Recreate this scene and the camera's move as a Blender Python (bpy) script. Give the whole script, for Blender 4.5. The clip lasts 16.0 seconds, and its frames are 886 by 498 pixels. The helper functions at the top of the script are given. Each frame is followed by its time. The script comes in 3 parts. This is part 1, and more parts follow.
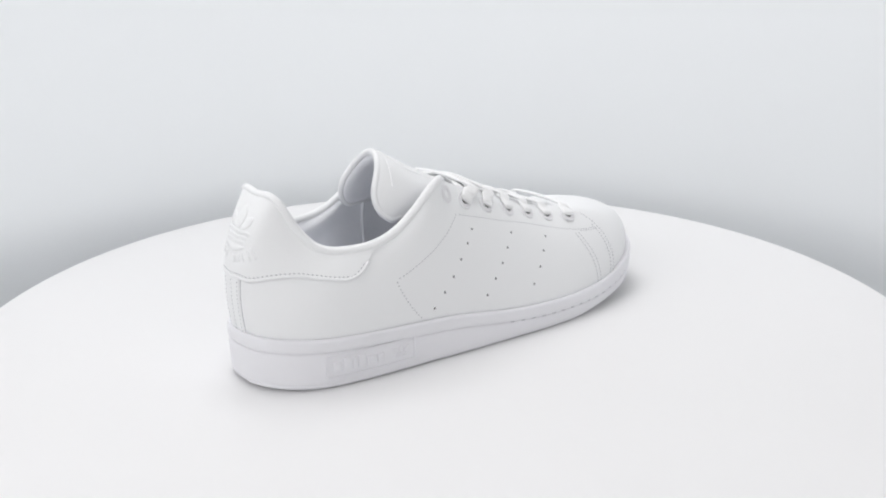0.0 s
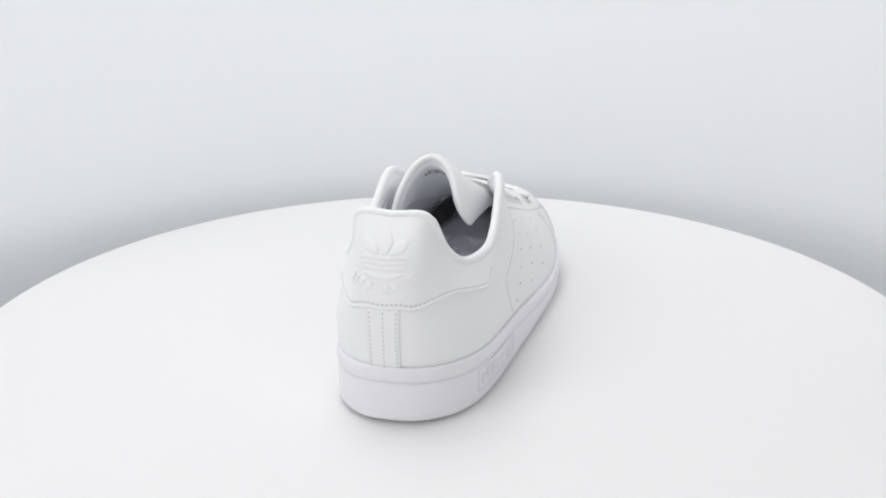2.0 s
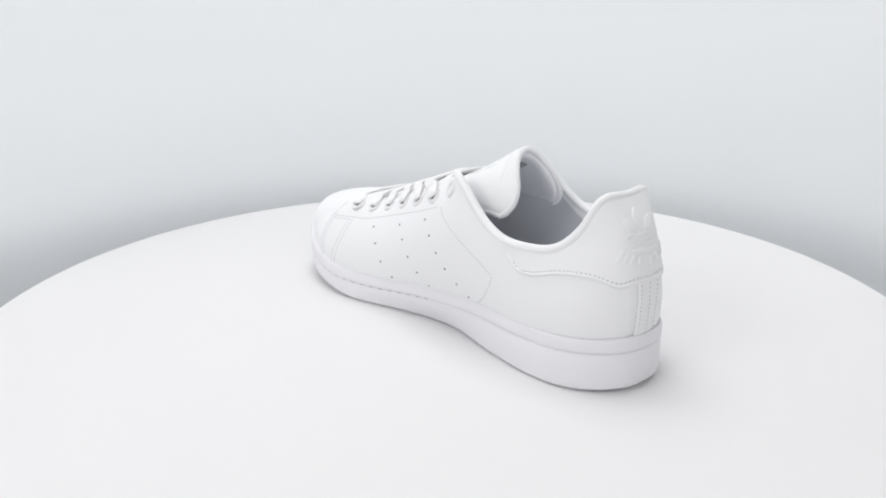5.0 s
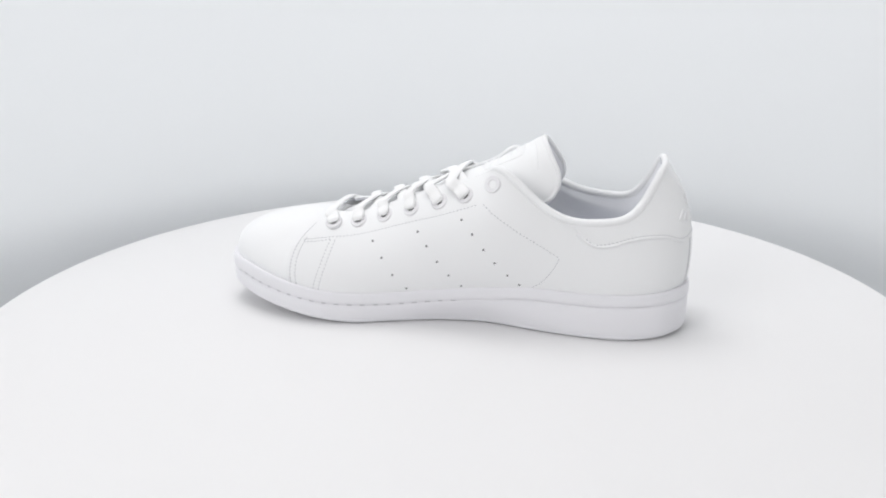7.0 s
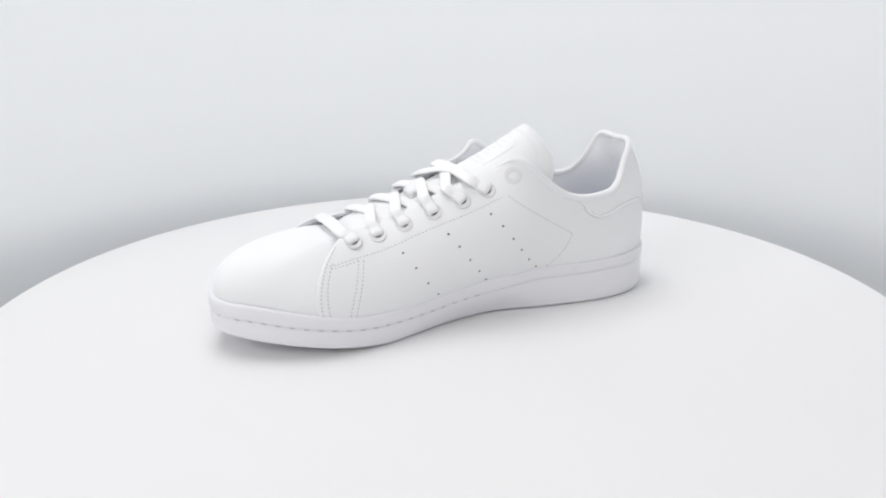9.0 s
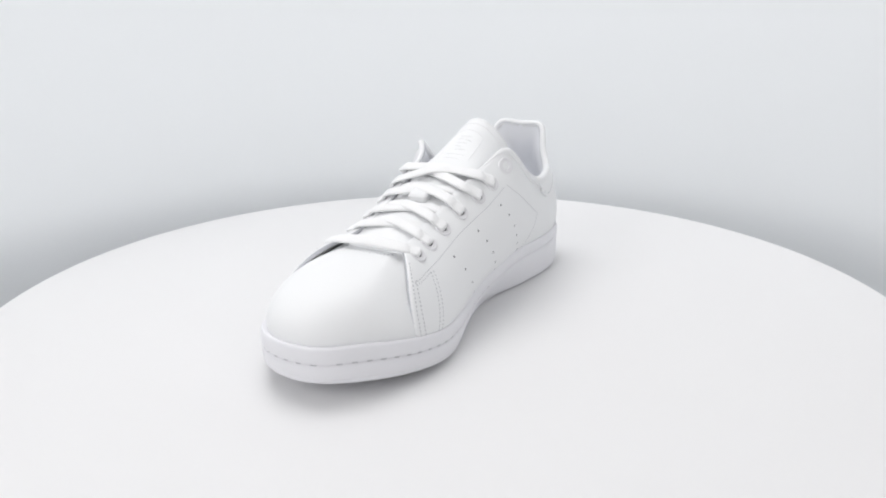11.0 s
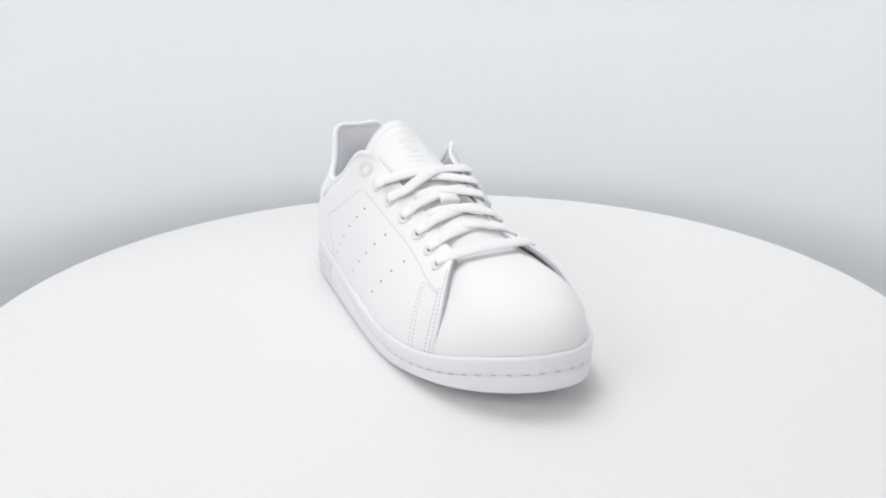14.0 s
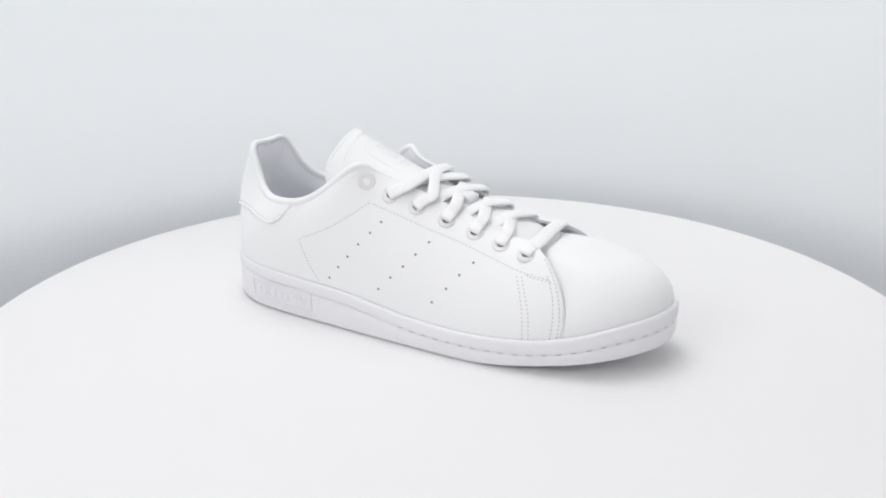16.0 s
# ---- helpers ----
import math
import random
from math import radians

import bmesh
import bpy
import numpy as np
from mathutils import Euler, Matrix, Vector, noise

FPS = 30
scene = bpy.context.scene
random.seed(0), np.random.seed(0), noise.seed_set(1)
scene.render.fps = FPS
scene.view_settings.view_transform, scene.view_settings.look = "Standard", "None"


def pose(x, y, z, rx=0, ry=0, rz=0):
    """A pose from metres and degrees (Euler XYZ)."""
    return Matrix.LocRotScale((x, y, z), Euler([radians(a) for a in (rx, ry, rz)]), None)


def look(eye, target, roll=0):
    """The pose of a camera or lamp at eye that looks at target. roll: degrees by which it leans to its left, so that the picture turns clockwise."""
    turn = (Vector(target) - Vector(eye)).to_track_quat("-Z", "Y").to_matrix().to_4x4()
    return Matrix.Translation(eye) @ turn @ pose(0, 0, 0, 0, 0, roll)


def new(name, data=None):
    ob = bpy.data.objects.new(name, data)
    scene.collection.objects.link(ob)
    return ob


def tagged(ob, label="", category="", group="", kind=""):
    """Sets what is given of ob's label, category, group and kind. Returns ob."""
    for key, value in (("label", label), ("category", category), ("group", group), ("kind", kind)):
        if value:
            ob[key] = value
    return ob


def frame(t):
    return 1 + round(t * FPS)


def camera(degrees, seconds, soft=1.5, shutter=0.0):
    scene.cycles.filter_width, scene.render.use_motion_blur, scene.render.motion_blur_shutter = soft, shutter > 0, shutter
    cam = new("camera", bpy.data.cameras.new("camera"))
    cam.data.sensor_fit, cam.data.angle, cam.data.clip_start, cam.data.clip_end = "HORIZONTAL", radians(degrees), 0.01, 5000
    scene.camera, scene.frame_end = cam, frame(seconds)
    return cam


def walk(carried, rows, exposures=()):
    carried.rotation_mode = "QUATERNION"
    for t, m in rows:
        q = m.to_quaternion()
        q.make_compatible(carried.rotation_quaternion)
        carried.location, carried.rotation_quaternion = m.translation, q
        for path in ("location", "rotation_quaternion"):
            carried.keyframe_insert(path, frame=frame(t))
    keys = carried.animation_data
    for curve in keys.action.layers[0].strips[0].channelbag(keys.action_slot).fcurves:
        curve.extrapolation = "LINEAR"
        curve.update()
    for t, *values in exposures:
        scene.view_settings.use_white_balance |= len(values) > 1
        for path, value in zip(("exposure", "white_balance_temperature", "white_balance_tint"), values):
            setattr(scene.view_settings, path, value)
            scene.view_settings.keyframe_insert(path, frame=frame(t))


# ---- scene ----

MM = 0.001
# ---------------------------------------------------------------- camera (stands still)
cam = camera(55.89, 16.0, soft=2.0)
EYE = Vector((0.0, -0.485, 0.2008))
PITCH, YAW = radians(-18.35), radians(-0.24)
AHEAD = Vector((math.sin(YAW) * math.cos(PITCH), math.cos(YAW) * math.cos(PITCH), math.sin(PITCH)))
STAND = look(EYE, EYE + AHEAD, -0.378)
walk(cam, [(0.0, STAND), (16.0, STAND)])

# ---------------------------------------------------------------- light
world = bpy.data.worlds.new("world")
scene.world = world
world.use_nodes = True
world.node_tree.nodes["Background"].inputs[0].default_value = (0.9, 0.95, 1.0, 1)
world.node_tree.nodes["Background"].inputs[1].default_value = 0.2
scene.view_settings.exposure = 0.0


def softbox(name, eye, target, sx, sy, watts, colour=(1, 1, 1)):
    lamp = bpy.data.lights.new(name, "AREA")
    lamp.shape, lamp.size, lamp.size_y, lamp.energy, lamp.color = "RECTANGLE", sx, sy, watts, colour
    ob = new(name, lamp)
    ob.matrix_world = look(eye, target)
    return ob


softbox("overhead_softbox", (-0.22, 0.22, 1.42), (0, 0.0, 0), 0.9, 0.9, 9.1, (1.0, 0.988, 0.99))
softbox("front_softbox", (-0.98, -0.95, 0.85), (0, 0.0, 0.05), 0.9, 0.7, 6.9, (1.0, 0.99, 0.995))
softbox("front_softbox", (0.75, -1.2, 0.9), (0, 0.0, 0.05), 0.9, 0.7, 3.4, (1.0, 0.99, 0.995))
# added lamps, unseen, that brighten the translucent backdrop from behind
for turn in (-72, -36, 0, 36, 72):
    back = Vector((math.sin(radians(turn)), math.cos(radians(turn)), 0))
    softbox("backdrop_fill", back * 0.70 + Vector((0, 0, 0.20)), Vector((0, 0, 0.20)), 0.46, 0.72, 0.66 - 0.0012 * turn, (0.98, 0.988, 1.0))


# ---------------------------------------------------------------- materials
def material(name, colour, rough=0.5, grain=0.0, scale=200.0, tint=0.03, metal=0.0, sheen=0.0, spec=0.5, blotch=9.0):
    """A surface with fine relief (grain, in metres) and a slight unevenness of colour at two scales."""
    mat = bpy.data.materials.new(name)
    mat.use_nodes = True
    nodes, links = mat.node_tree.nodes, mat.node_tree.links
    bsdf = nodes["Principled BSDF"]
    coord = nodes.new("ShaderNodeTexCoord")
    big, small = nodes.new("ShaderNodeTexNoise"), nodes.new("ShaderNodeTexNoise")
    big.inputs["Scale"].default_value, small.inputs["Scale"].default_value = blotch, scale
    big.inputs["Detail"].default_value, small.inputs["Detail"].default_value = 3, 4
    mix = nodes.new("ShaderNodeMix")
    mix.data_type = "RGBA"
    add = nodes.new("ShaderNodeMath")
    add.operation = "MULTIPLY_ADD"
    add.inputs[1].default_value = 0.35
    links.new(coord.outputs["Object"], big.inputs["Vector"])
    links.new(coord.outputs["Object"], small.inputs["Vector"])
    links.new(small.outputs["Fac"], add.inputs[0])
    links.new(big.outputs["Fac"], add.inputs[2])
    links.new(add.outputs[0], mix.inputs["Factor"])
    mix.inputs["A"].default_value = (*[c * (1 - tint) for c in colour], 1)
    mix.inputs["B"].default_value = (*[min(1, c * (1 + tint * 0.5)) for c in colour], 1)
    links.new(mix.outputs["Result"], bsdf.inputs["Base Color"])
    span = nodes.new("ShaderNodeMapRange")
    span.inputs["To Min"].default_value, span.inputs["To Max"].default_value = rough - 0.06, rough + 0.06
    links.new(big.outputs["Fac"], span.inputs["Value"])
    links.new(span.outputs["Result"], bsdf.inputs["Roughness"])
    bsdf.inputs["Metallic"].default_value = metal
    bsdf.inputs["Specular IOR Level"].default_value = spec
    if sheen:
        bsdf.inputs["Sheen Weight"].default_value = sheen
    if grain:
        bump = nodes.new("ShaderNodeBump")
        bump.inputs["Strength"].default_value, bump.inputs["Distance"].default_value = 1.0, grain
        links.new(small.outputs["Fac"], bump.inputs["Height"])
        links.new(bump.outputs["Normal"], bsdf.inputs["Normal"])
    return mat


LEATHER = material("smooth_white_leather", (0.885, 0.895, 0.905), 0.54, 0.00006, 900, 0.015, spec=0.4)
# Grey of the cut edge, darkened further for the shaded gap beside it.
EDGE = material("shaded_cut_leather_edge", (0.58, 0.59, 0.63), 0.7, 0.0001, 900, 0.05)
RUBBER = material("white_rubber", (0.83, 0.83, 0.862), 0.48, 0.00004, 500, 0.02)
# Grey of the sole's thread, also painted as shade on the backstay's rim.
THREAD_RIM_SHADE = material("grey_sole_thread_and_rim_shade", (0.55, 0.55, 0.58), 0.7, 0.0001, 500, 0.05)
TEXTILE = material("white_lining_textile", (0.95, 0.96, 0.998), 0.9, 0.0001, 1400, 0.03)
INSOLE = material("grey_insole_foam", (0.74, 0.77, 0.85), 0.85, 0.0003, 900, 0.06)
INSOLE_PRINT = material("pale_insole_print", (0.74, 0.76, 0.8), 0.8, 0.0002, 900, 0.04)
LACE = material("white_woven_cotton", (0.9, 0.905, 0.91), 0.85, 0.00007, 1600, 0.03)
THREAD = material("pale_grey_thread", (0.55, 0.56, 0.58), 0.8, 0.0001, 2000, 0.05)
# Dark grey that paints the shade inside holes left uncut.
HOLE_SHADE = material("painted_hole_shade", (0.2, 0.2, 0.21), 0.9)
PRINT = material("grey_label_print", (0.22, 0.23, 0.25), 0.8)
EYELET = material("white_punched_eyelet", (0.8, 0.8, 0.82), 0.4)
TABLE = material("satin_white_acrylic", (0.825, 0.825, 0.832), 0.55, 0.00002, 300, 0.01, spec=0.3)
BACKDROP = material("translucent_white_backdrop", (0.86, 0.88, 0.895), 0.9, 0.0, 300, 0.012, blotch=3.0)
nodes, links = BACKDROP.node_tree.nodes, BACKDROP.node_tree.links
# The translucent half lets the added rear lamps brighten the sheet.
glow, both = nodes.new("ShaderNodeBsdfTranslucent"), nodes.new("ShaderNodeMixShader")
glow.inputs["Color"].default_value = (0.86, 0.88, 0.9, 1)
both.inputs[0].default_value = 0.5
links.new(nodes["Principled BSDF"].outputs[0], both.inputs[1])
links.new(glow.outputs[0], both.inputs[2])
links.new(both.outputs[0], nodes["Material Output"].inputs["Surface"])
ROOM = material("white_studio_paint", (0.8, 0.8, 0.8), 0.9, 0.0002, 60, 0.02)


# ---------------------------------------------------------------- mesh helpers
def mesh_object(name, verts, faces, mat, parent=None, label="", smooth=True):
    me = bpy.data.meshes.new(name)
    me.from_pydata([tuple(map(float, q)) for q in verts], [], faces)
    me.update()
    me.materials.append(mat)
    if smooth:
        me.shade_smooth()
    ob = new(name, me)
    if parent:
        ob.parent = parent
    if label:
        tagged(ob, label)
    return ob


def part(name, bm, mat, parent, label="", smooth=True):
    bmesh.ops.recalc_face_normals(bm, faces=bm.faces)
    me = bpy.data.meshes.new(name)
    bm.to_mesh(me)
    bm.free()
    me.materials.append(mat)
    if smooth:
        me.shade_smooth()
    ob = new(name, me)
    ob.parent = parent
    if label:
        tagged(ob, label)
    return ob


def grid_faces(nu, nv, closed_u=False, closed_v=False, start=0):
    """Quads of a grid of nu x nv vertices, index u * nv + v."""
    out = []
    for i in range(nu if closed_u else nu - 1):
        for j in range(nv if closed_v else nv - 1):
            a, b = i, (i + 1) % nu
            c, d = j, (j + 1) % nv
            out.append((start + a * nv + c, start + b * nv + c, start + b * nv + d, start + a * nv + d))
    return out


def revolve(name, profile, mat, parent=None, label="", steps=160, a0=0.0, a1=360.0):
    """A profile of (radius, z) turned round the z axis."""
    full = a1 - a0 >= 360
    n = steps if full else steps + 1
    verts = []
    for i in range(n):
        a = radians(a0 + (a1 - a0) * i / steps)
        verts += [(r * math.cos(a), r * math.sin(a), z) for r, z in profile]
    return mesh_object(name, verts, grid_faces(n, len(profile), closed_u=full), mat, parent, label)


# ---------------------------------------------------------------- the studio
DISC_R = 0.2845
RIM = [(DISC_R - 0.0012 + 0.0012 * math.sin(a), -0.0012 + 0.0012 * math.cos(a)) for a in np.linspace(0, math.pi / 2, 6)]
turntable = new("turntable")
tagged(turntable, "round white turntable disc with a smooth satin top", "turntable")
revolve("disc", [(0.0, 0.0), (0.1, 0.0), (0.2, 0.0), (DISC_R - 0.004, 0.0)] + RIM + [(DISC_R, -0.018), (0.05, -0.018)], TABLE, turntable)
revolve("pedestal", [(0.10, -0.018), (0.10, -0.10), (0.13, -0.115), (0.13, -0.12), (0.0, -0.12)], TABLE, turntable, "short round white foot")

WALL_R, FLOOR_Z, COVE = 0.46, -0.12, 0.05
COVE_LINE = [(WALL_R - COVE + COVE * math.sin(a), FLOOR_Z + COVE - COVE * math.cos(a)) for a in np.linspace(0, math.pi / 2, 12)]
backdrop = revolve("backdrop", [(0.0, FLOOR_Z)] + COVE_LINE + [(WALL_R, 0.1), (WALL_R, 0.3), (WALL_R, 0.75)],
                   BACKDROP, None, "curved matt white backdrop sheet round the turntable", 120, -10, 190)
tagged(backdrop, "curved matt white backdrop sheet round the turntable", "backdrop", kind="structure")

# Unseen ring, added to keep the rear light off the backdrop's foot.
ring = revolve("backlight_skirt", [(WALL_R + 0.012, FLOOR_Z), (WALL_R + 0.03, FLOOR_Z), (WALL_R + 0.03, -0.03), (WALL_R + 0.034, -0.03), (WALL_R + 0.034, FLOOR_Z - 0.004)], ROOM, None, "", 120, -10, 190)
tagged(ring, "low opaque white ring added to block light behind the backdrop", "backdrop", kind="structure")


def slab(name, x0, x1, y0, y1, z0, z1, mat, label):
    bm = bmesh.new()
    bmesh.ops.create_cube(bm, size=1.0)
    for q in bm.verts:
        q.co = ((x0 + x1) / 2 + q.co.x * (x1 - x0), (y0 + y1) / 2 + q.co.y * (y1 - y0), (z0 + z1) / 2 + q.co.z * (z1 - z0))
    ob = part(name, bm, mat, None, "", smooth=False)
    return tagged(ob, label, name.split("_")[0], kind="structure")


slab("floor", -1.6, 1.6, -1.8, 1.4, -0.20, -0.1242, ROOM, "plain white studio floor")
slab("ceiling", -1.6, 1.6, -1.8, 1.4, 1.60, 1.68, ROOM, "plain white studio ceiling")
slab("wall_north", -1.6, 1.6, 1.32, 1.4, -0.1242, 1.60, ROOM, "plain white studio wall")
slab("wall_south", -1.6, 1.6, -1.8, -1.72, -0.1242, 1.60, ROOM, "plain white studio wall")
slab("wall_west", -1.6, -1.52, -1.72, 1.32, -0.1242, 1.60, ROOM, "plain white studio wall")
slab("wall_east", 1.52, 1.6, -1.72, 1.32, -0.1242, 1.60, ROOM, "plain white studio wall")

# ---------------------------------------------------------------- the shoe's surfaces
# (upper begins)
# Stations run round the shoe: toe tip, outer side, heel (16), inner side. Millimetres; x to the toe, y to the inner side.
def loop_spline(values):
    """A smooth closed curve through values at 0, 1, 2, ..."""
    a = np.asarray(values, float)
    n = len(a)
    m = np.zeros((n, n))
    for i in range(n):
        m[i, i], m[i, (i - 1) % n], m[i, (i + 1) % n] = 4, 1, 1
    slope = np.linalg.solve(m, 3 * (np.roll(a, -1, 0) - np.roll(a, 1, 0)))

    def at(p):
        p = np.mod(np.asarray(p, float), n)
        i = np.floor(p).astype(int) % n
        f = (p - np.floor(p))
        j = (i + 1) % n
        if a.ndim > 1:
            f = f[..., None]
        return (2 * f**3 - 3 * f**2 + 1) * a[i] + (f**3 - 2 * f**2 + f) * slope[i] + (3 * f**2 - 2 * f**3) * a[j] + (f**3 - f**2) * slope[j]
    return at


BASE_OUT = [(139.4, 1, 31.0), (134.6, -16, 30.0), (121.5, -30.7, 27.4), (104, -41.5, 22.5), (82, -47.5, 18), (58, -50.5, 16), (30, -50.5, 16), (0, -48.2, 18), (-28, -46, 22),
            (-52, -43.5, 24), (-74, -41.5, 25), (-94, -39, 26), (-112, -35, 27), (-127, -27, 28), (-136.4, -16, 28.5), (-139.2, -8, 29)]
BASE_IN = [(-139.7, 0, 29), (-139.2, 8, 29), (-135.4, 16, 28.5), (-126, 25.5, 28), (-111, 31.5, 27.5), (-93, 33, 27), (-73, 32, 27), (-51, 30.5, 27), (-27, 30, 25),
           (1, 30.5, 22), (30, 35.8, 19.5), (57, 42, 19.5), (81, 42.3, 22), (104, 36, 26), (121.5, 26.5, 29.2), (134.6, 15, 30.2)]
TOP_OUT = [(68.5, 0, 58.2), (68, -7, 58.1), (67.3, -13, 57.9), (66, -17.3, 58.4), (61.5, -18.5, 60.5), (46, -17, 64.5), (22, -17.5, 73), (-4, -20, 83.2), (-26, -23.5, 91.8),
           (-36.5, -30, 96.3), (-52, -33.2, 83.8), (-72, -34, 72), (-91, -31.3, 68.8), (-107, -25, 71.6), (-117, -19, 85), (-122.6, -14.8, 97.2)]
TOP_IN = [(-123.9, 0, 97.2), (-122.6, 14.8, 97.2), (-117, 19, 85), (-107, 26, 72), (-91, 31, 68.8), (-72, 33, 71), (-52, 32.2, 83), (-36.5, 29.7, 96.3), (-26, 23.8, 92),
          (-4, 21, 84), (22, 18, 73.5), (46, 16.5, 64.5), (61.5, 17.5, 61), (66, 16.3, 58.8), (67.3, 12.5, 58), (68, 7, 58.1)]
# section shape: outward lean and height of the lower handle, reach and drop of the upper handle
LEAN = [0.6, 0.6, 0.8, 1, 0.3, -1.5, -2, -1.5, -0.3, 0.5, 1, 1.5, 2, 2.6, 3.2, 3.2, 3.0, 3.2, 3.2, 3.4, 4, 5, 7, 10.5, 15, 13, 8, 3, 1.5, 1, 0.8, 0.6]
LIFT = [17.5, 17.5, 17, 17, 17, 18, 18, 19, 21, 22, 20, 17, 16, 17, 20, 23, 23, 23, 20, 17, 16, 16, 18, 19, 19, 15, 13, 14.5, 15, 16, 17, 17.5]
REACH = [0.74, 0.73, 0.68, 0.58, 0.48, 0.46, 0.49, 0.58, 0.68, 0.80, 0.95, 1.0, 1.0, 1.03, 1.08, 1.14]
SWELL = [0] * 22 + [3.5, 9, 12.5, 12, 6, 3, 2, 1, 0, 0]  # the inner side swells over the arch
REACH = REACH + [1.17] + REACH[:0:-1]
DROP = [-0.5, -0.5, 0, 2, 4, 7, 9, 13, 18, 22, 20, 15, 14, 16, 22, 25]
DROP = DROP + [25] + DROP[:0:-1]
base_at, top_at = loop_spline(BASE_OUT + BASE_IN), loop_spline(TOP_OUT + TOP_IN)
shape_at = loop_spline(np.array([LEAN, LIFT, REACH, DROP, SWELL]).T)


def outward(p):
    d = base_at(np.asarray(p) + 0.02) - base_at(np.asarray(p) - 0.02)
    n = np.stack([d[..., 1], -d[..., 0], 0 * d[..., 0]], -1)
    return -n / np.linalg.norm(n, axis=-1, keepdims=True)


def upper_raw(p, w):
    p, w = np.broadcast_arrays(np.asarray(p, float), np.asarray(w, float))
    b, t, k = base_at(p), top_at(p), shape_at(p)
    up = np.array([0, 0, 1.0])
    c1 = b + outward(p) * k[..., 0:1] + up * k[..., 1:2]
    flat = (b - t) * np.array([1, 1, 0.0])
    c2 = t + flat * k[..., 2:3] - up * k[..., 3:4] + outward(p) * k[..., 4:5]
    w = w[..., None]
    return (1 - w)**3 * b + 3 * (1 - w)**2 * w * c1 + 3 * (1 - w) * w**2 * c2 + w**3 * t


def upper_at(p, w, off=0.0):
    """The upper at station p, from the sole (w = 0) to the top line (w = 1), off millimetres outside of it."""
    q = upper_raw(p, w)
    dp = upper_raw(np.asarray(p) + 0.03, w) - upper_raw(np.asarray(p) - 0.03, w)
    dw = upper_raw(p, np.minimum(np.asarray(w) + 0.01, 1.0)) - upper_raw(p, np.asarray(w) - 0.01)
    n = np.cross(dw, dp)
    n /= np.linalg.norm(n, axis=-1, keepdims=True) + 1e-9
    return q + n * (off[..., None] if np.ndim(off) else off)
# (upper ends)


# ---------------------------------------------------------------- the shoe: pieces laid on those surfaces
sneaker = new("sneaker")
tagged(sneaker, "all-white low leather sneaker with flat white laces", "sneaker")


def patch(name, region, nu, nw, thick, mat, label="", lift=0.0, edge=0.9, under=0.6, parent=None, rim=None, step=0.35):
    """A sheet of leather on the upper: region(u, w) gives stations; it stands thick proud, with rounded edges."""
    u, w = np.meshgrid(np.linspace(0, 1, nu), np.linspace(0, 1, nw), indexing="ij")
    p, q = region(u, w)
    flat = upper_at(p, q, 0.0)
    du = np.cumsum(np.linalg.norm(np.diff(flat, axis=0, prepend=flat[:1]), axis=-1), 0)
    dw = np.cumsum(np.linalg.norm(np.diff(flat, axis=1, prepend=flat[:, :1]), axis=-1), 1)
    near = np.minimum(np.minimum(du, du[-1:] - du), np.minimum(dw, dw[:, -1:] - dw))
    round_off = np.sqrt(np.clip(1 - (1 - np.clip(near / edge, 0, 1)) ** 2, 0, 1))
    rise = lift(p, q) if callable(lift) else lift
    top = upper_at(p, q, thick * (step + (1 - step) * round_off) + rise)
    low = upper_at(p, q, -under * np.ones_like(p) + rise * 0.75)
    verts = np.concatenate([top.reshape(-1, 3), low.reshape(-1, 3)]) * MM
    n = nu * nw
    faces = grid_faces(nu, nw)
    faces += [tuple(n + i for i in reversed(f)) for f in grid_faces(nu, nw)]
    ring = [i * nw for i in range(nu)] + [(nu - 1) * nw + j for j in range(1, nw)] + [i * nw + nw - 1 for i in range(nu - 2, -1, -1)] + list(range(nw - 2, 0, -1))
    for a, b in zip(ring, ring[1:] + ring[:1]):
        faces.append((b, a, n + a, n + b))
    ob = mesh_object(name, verts, faces, mat, parent or sneaker, label)
    if rim:
        ob.data.materials.append(rim)
        for f in ob.data.polygons[-len(ring):]:
            f.material_index = 1
    return ob


def curve_points(knots, n):
    """A smooth open curve through knots, n points."""
    k = np.asarray(knots, float)
    k = np.concatenate([2 * k[:1] - k[1:2], k, 2 * k[-1:] - k[-2:-1]])
    t = np.linspace(0, len(k) - 3 - 1e-6, n)
    i = t.astype(int)
    f = (t - i)[:, None]
    a, b, c, d = k[i], k[i + 1], k[i + 2], k[i + 3]
    return 0.5 * (2 * b + (c - a) * f + (2 * a - 5 * b + 4 * c - d) * f**2 + (3 * b - a - 3 * c + d) * f**3)


def tube(name, pts, radius, mat, parent, label="", sides=10, squash=1.0):
    pts = np.asarray(pts, float)
    tan = np.gradient(pts, axis=0)
    tan /= np.linalg.norm(tan, axis=1, keepdims=True)
    side = np.cross(tan, np.array([0, 0, 1.0]))
    side /= np.linalg.norm(side, axis=1, keepdims=True) + 1e-9
    up = np.cross(side, tan)
    verts = []
    for k in range(len(pts)):
        for j in range(sides):
            a = 2 * math.pi * j / sides
            verts.append((pts[k] + (radius[k] if np.ndim(radius) else radius) * (math.cos(a) * side[k] + squash * math.sin(a) * up[k])) * MM)
    faces = grid_faces(len(pts), sides, closed_v=True)
    faces += [tuple(range(sides))[::-1], tuple((len(pts) - 1) * sides + j for j in range(sides))]
    return mesh_object(name, verts, faces, mat, parent, label)


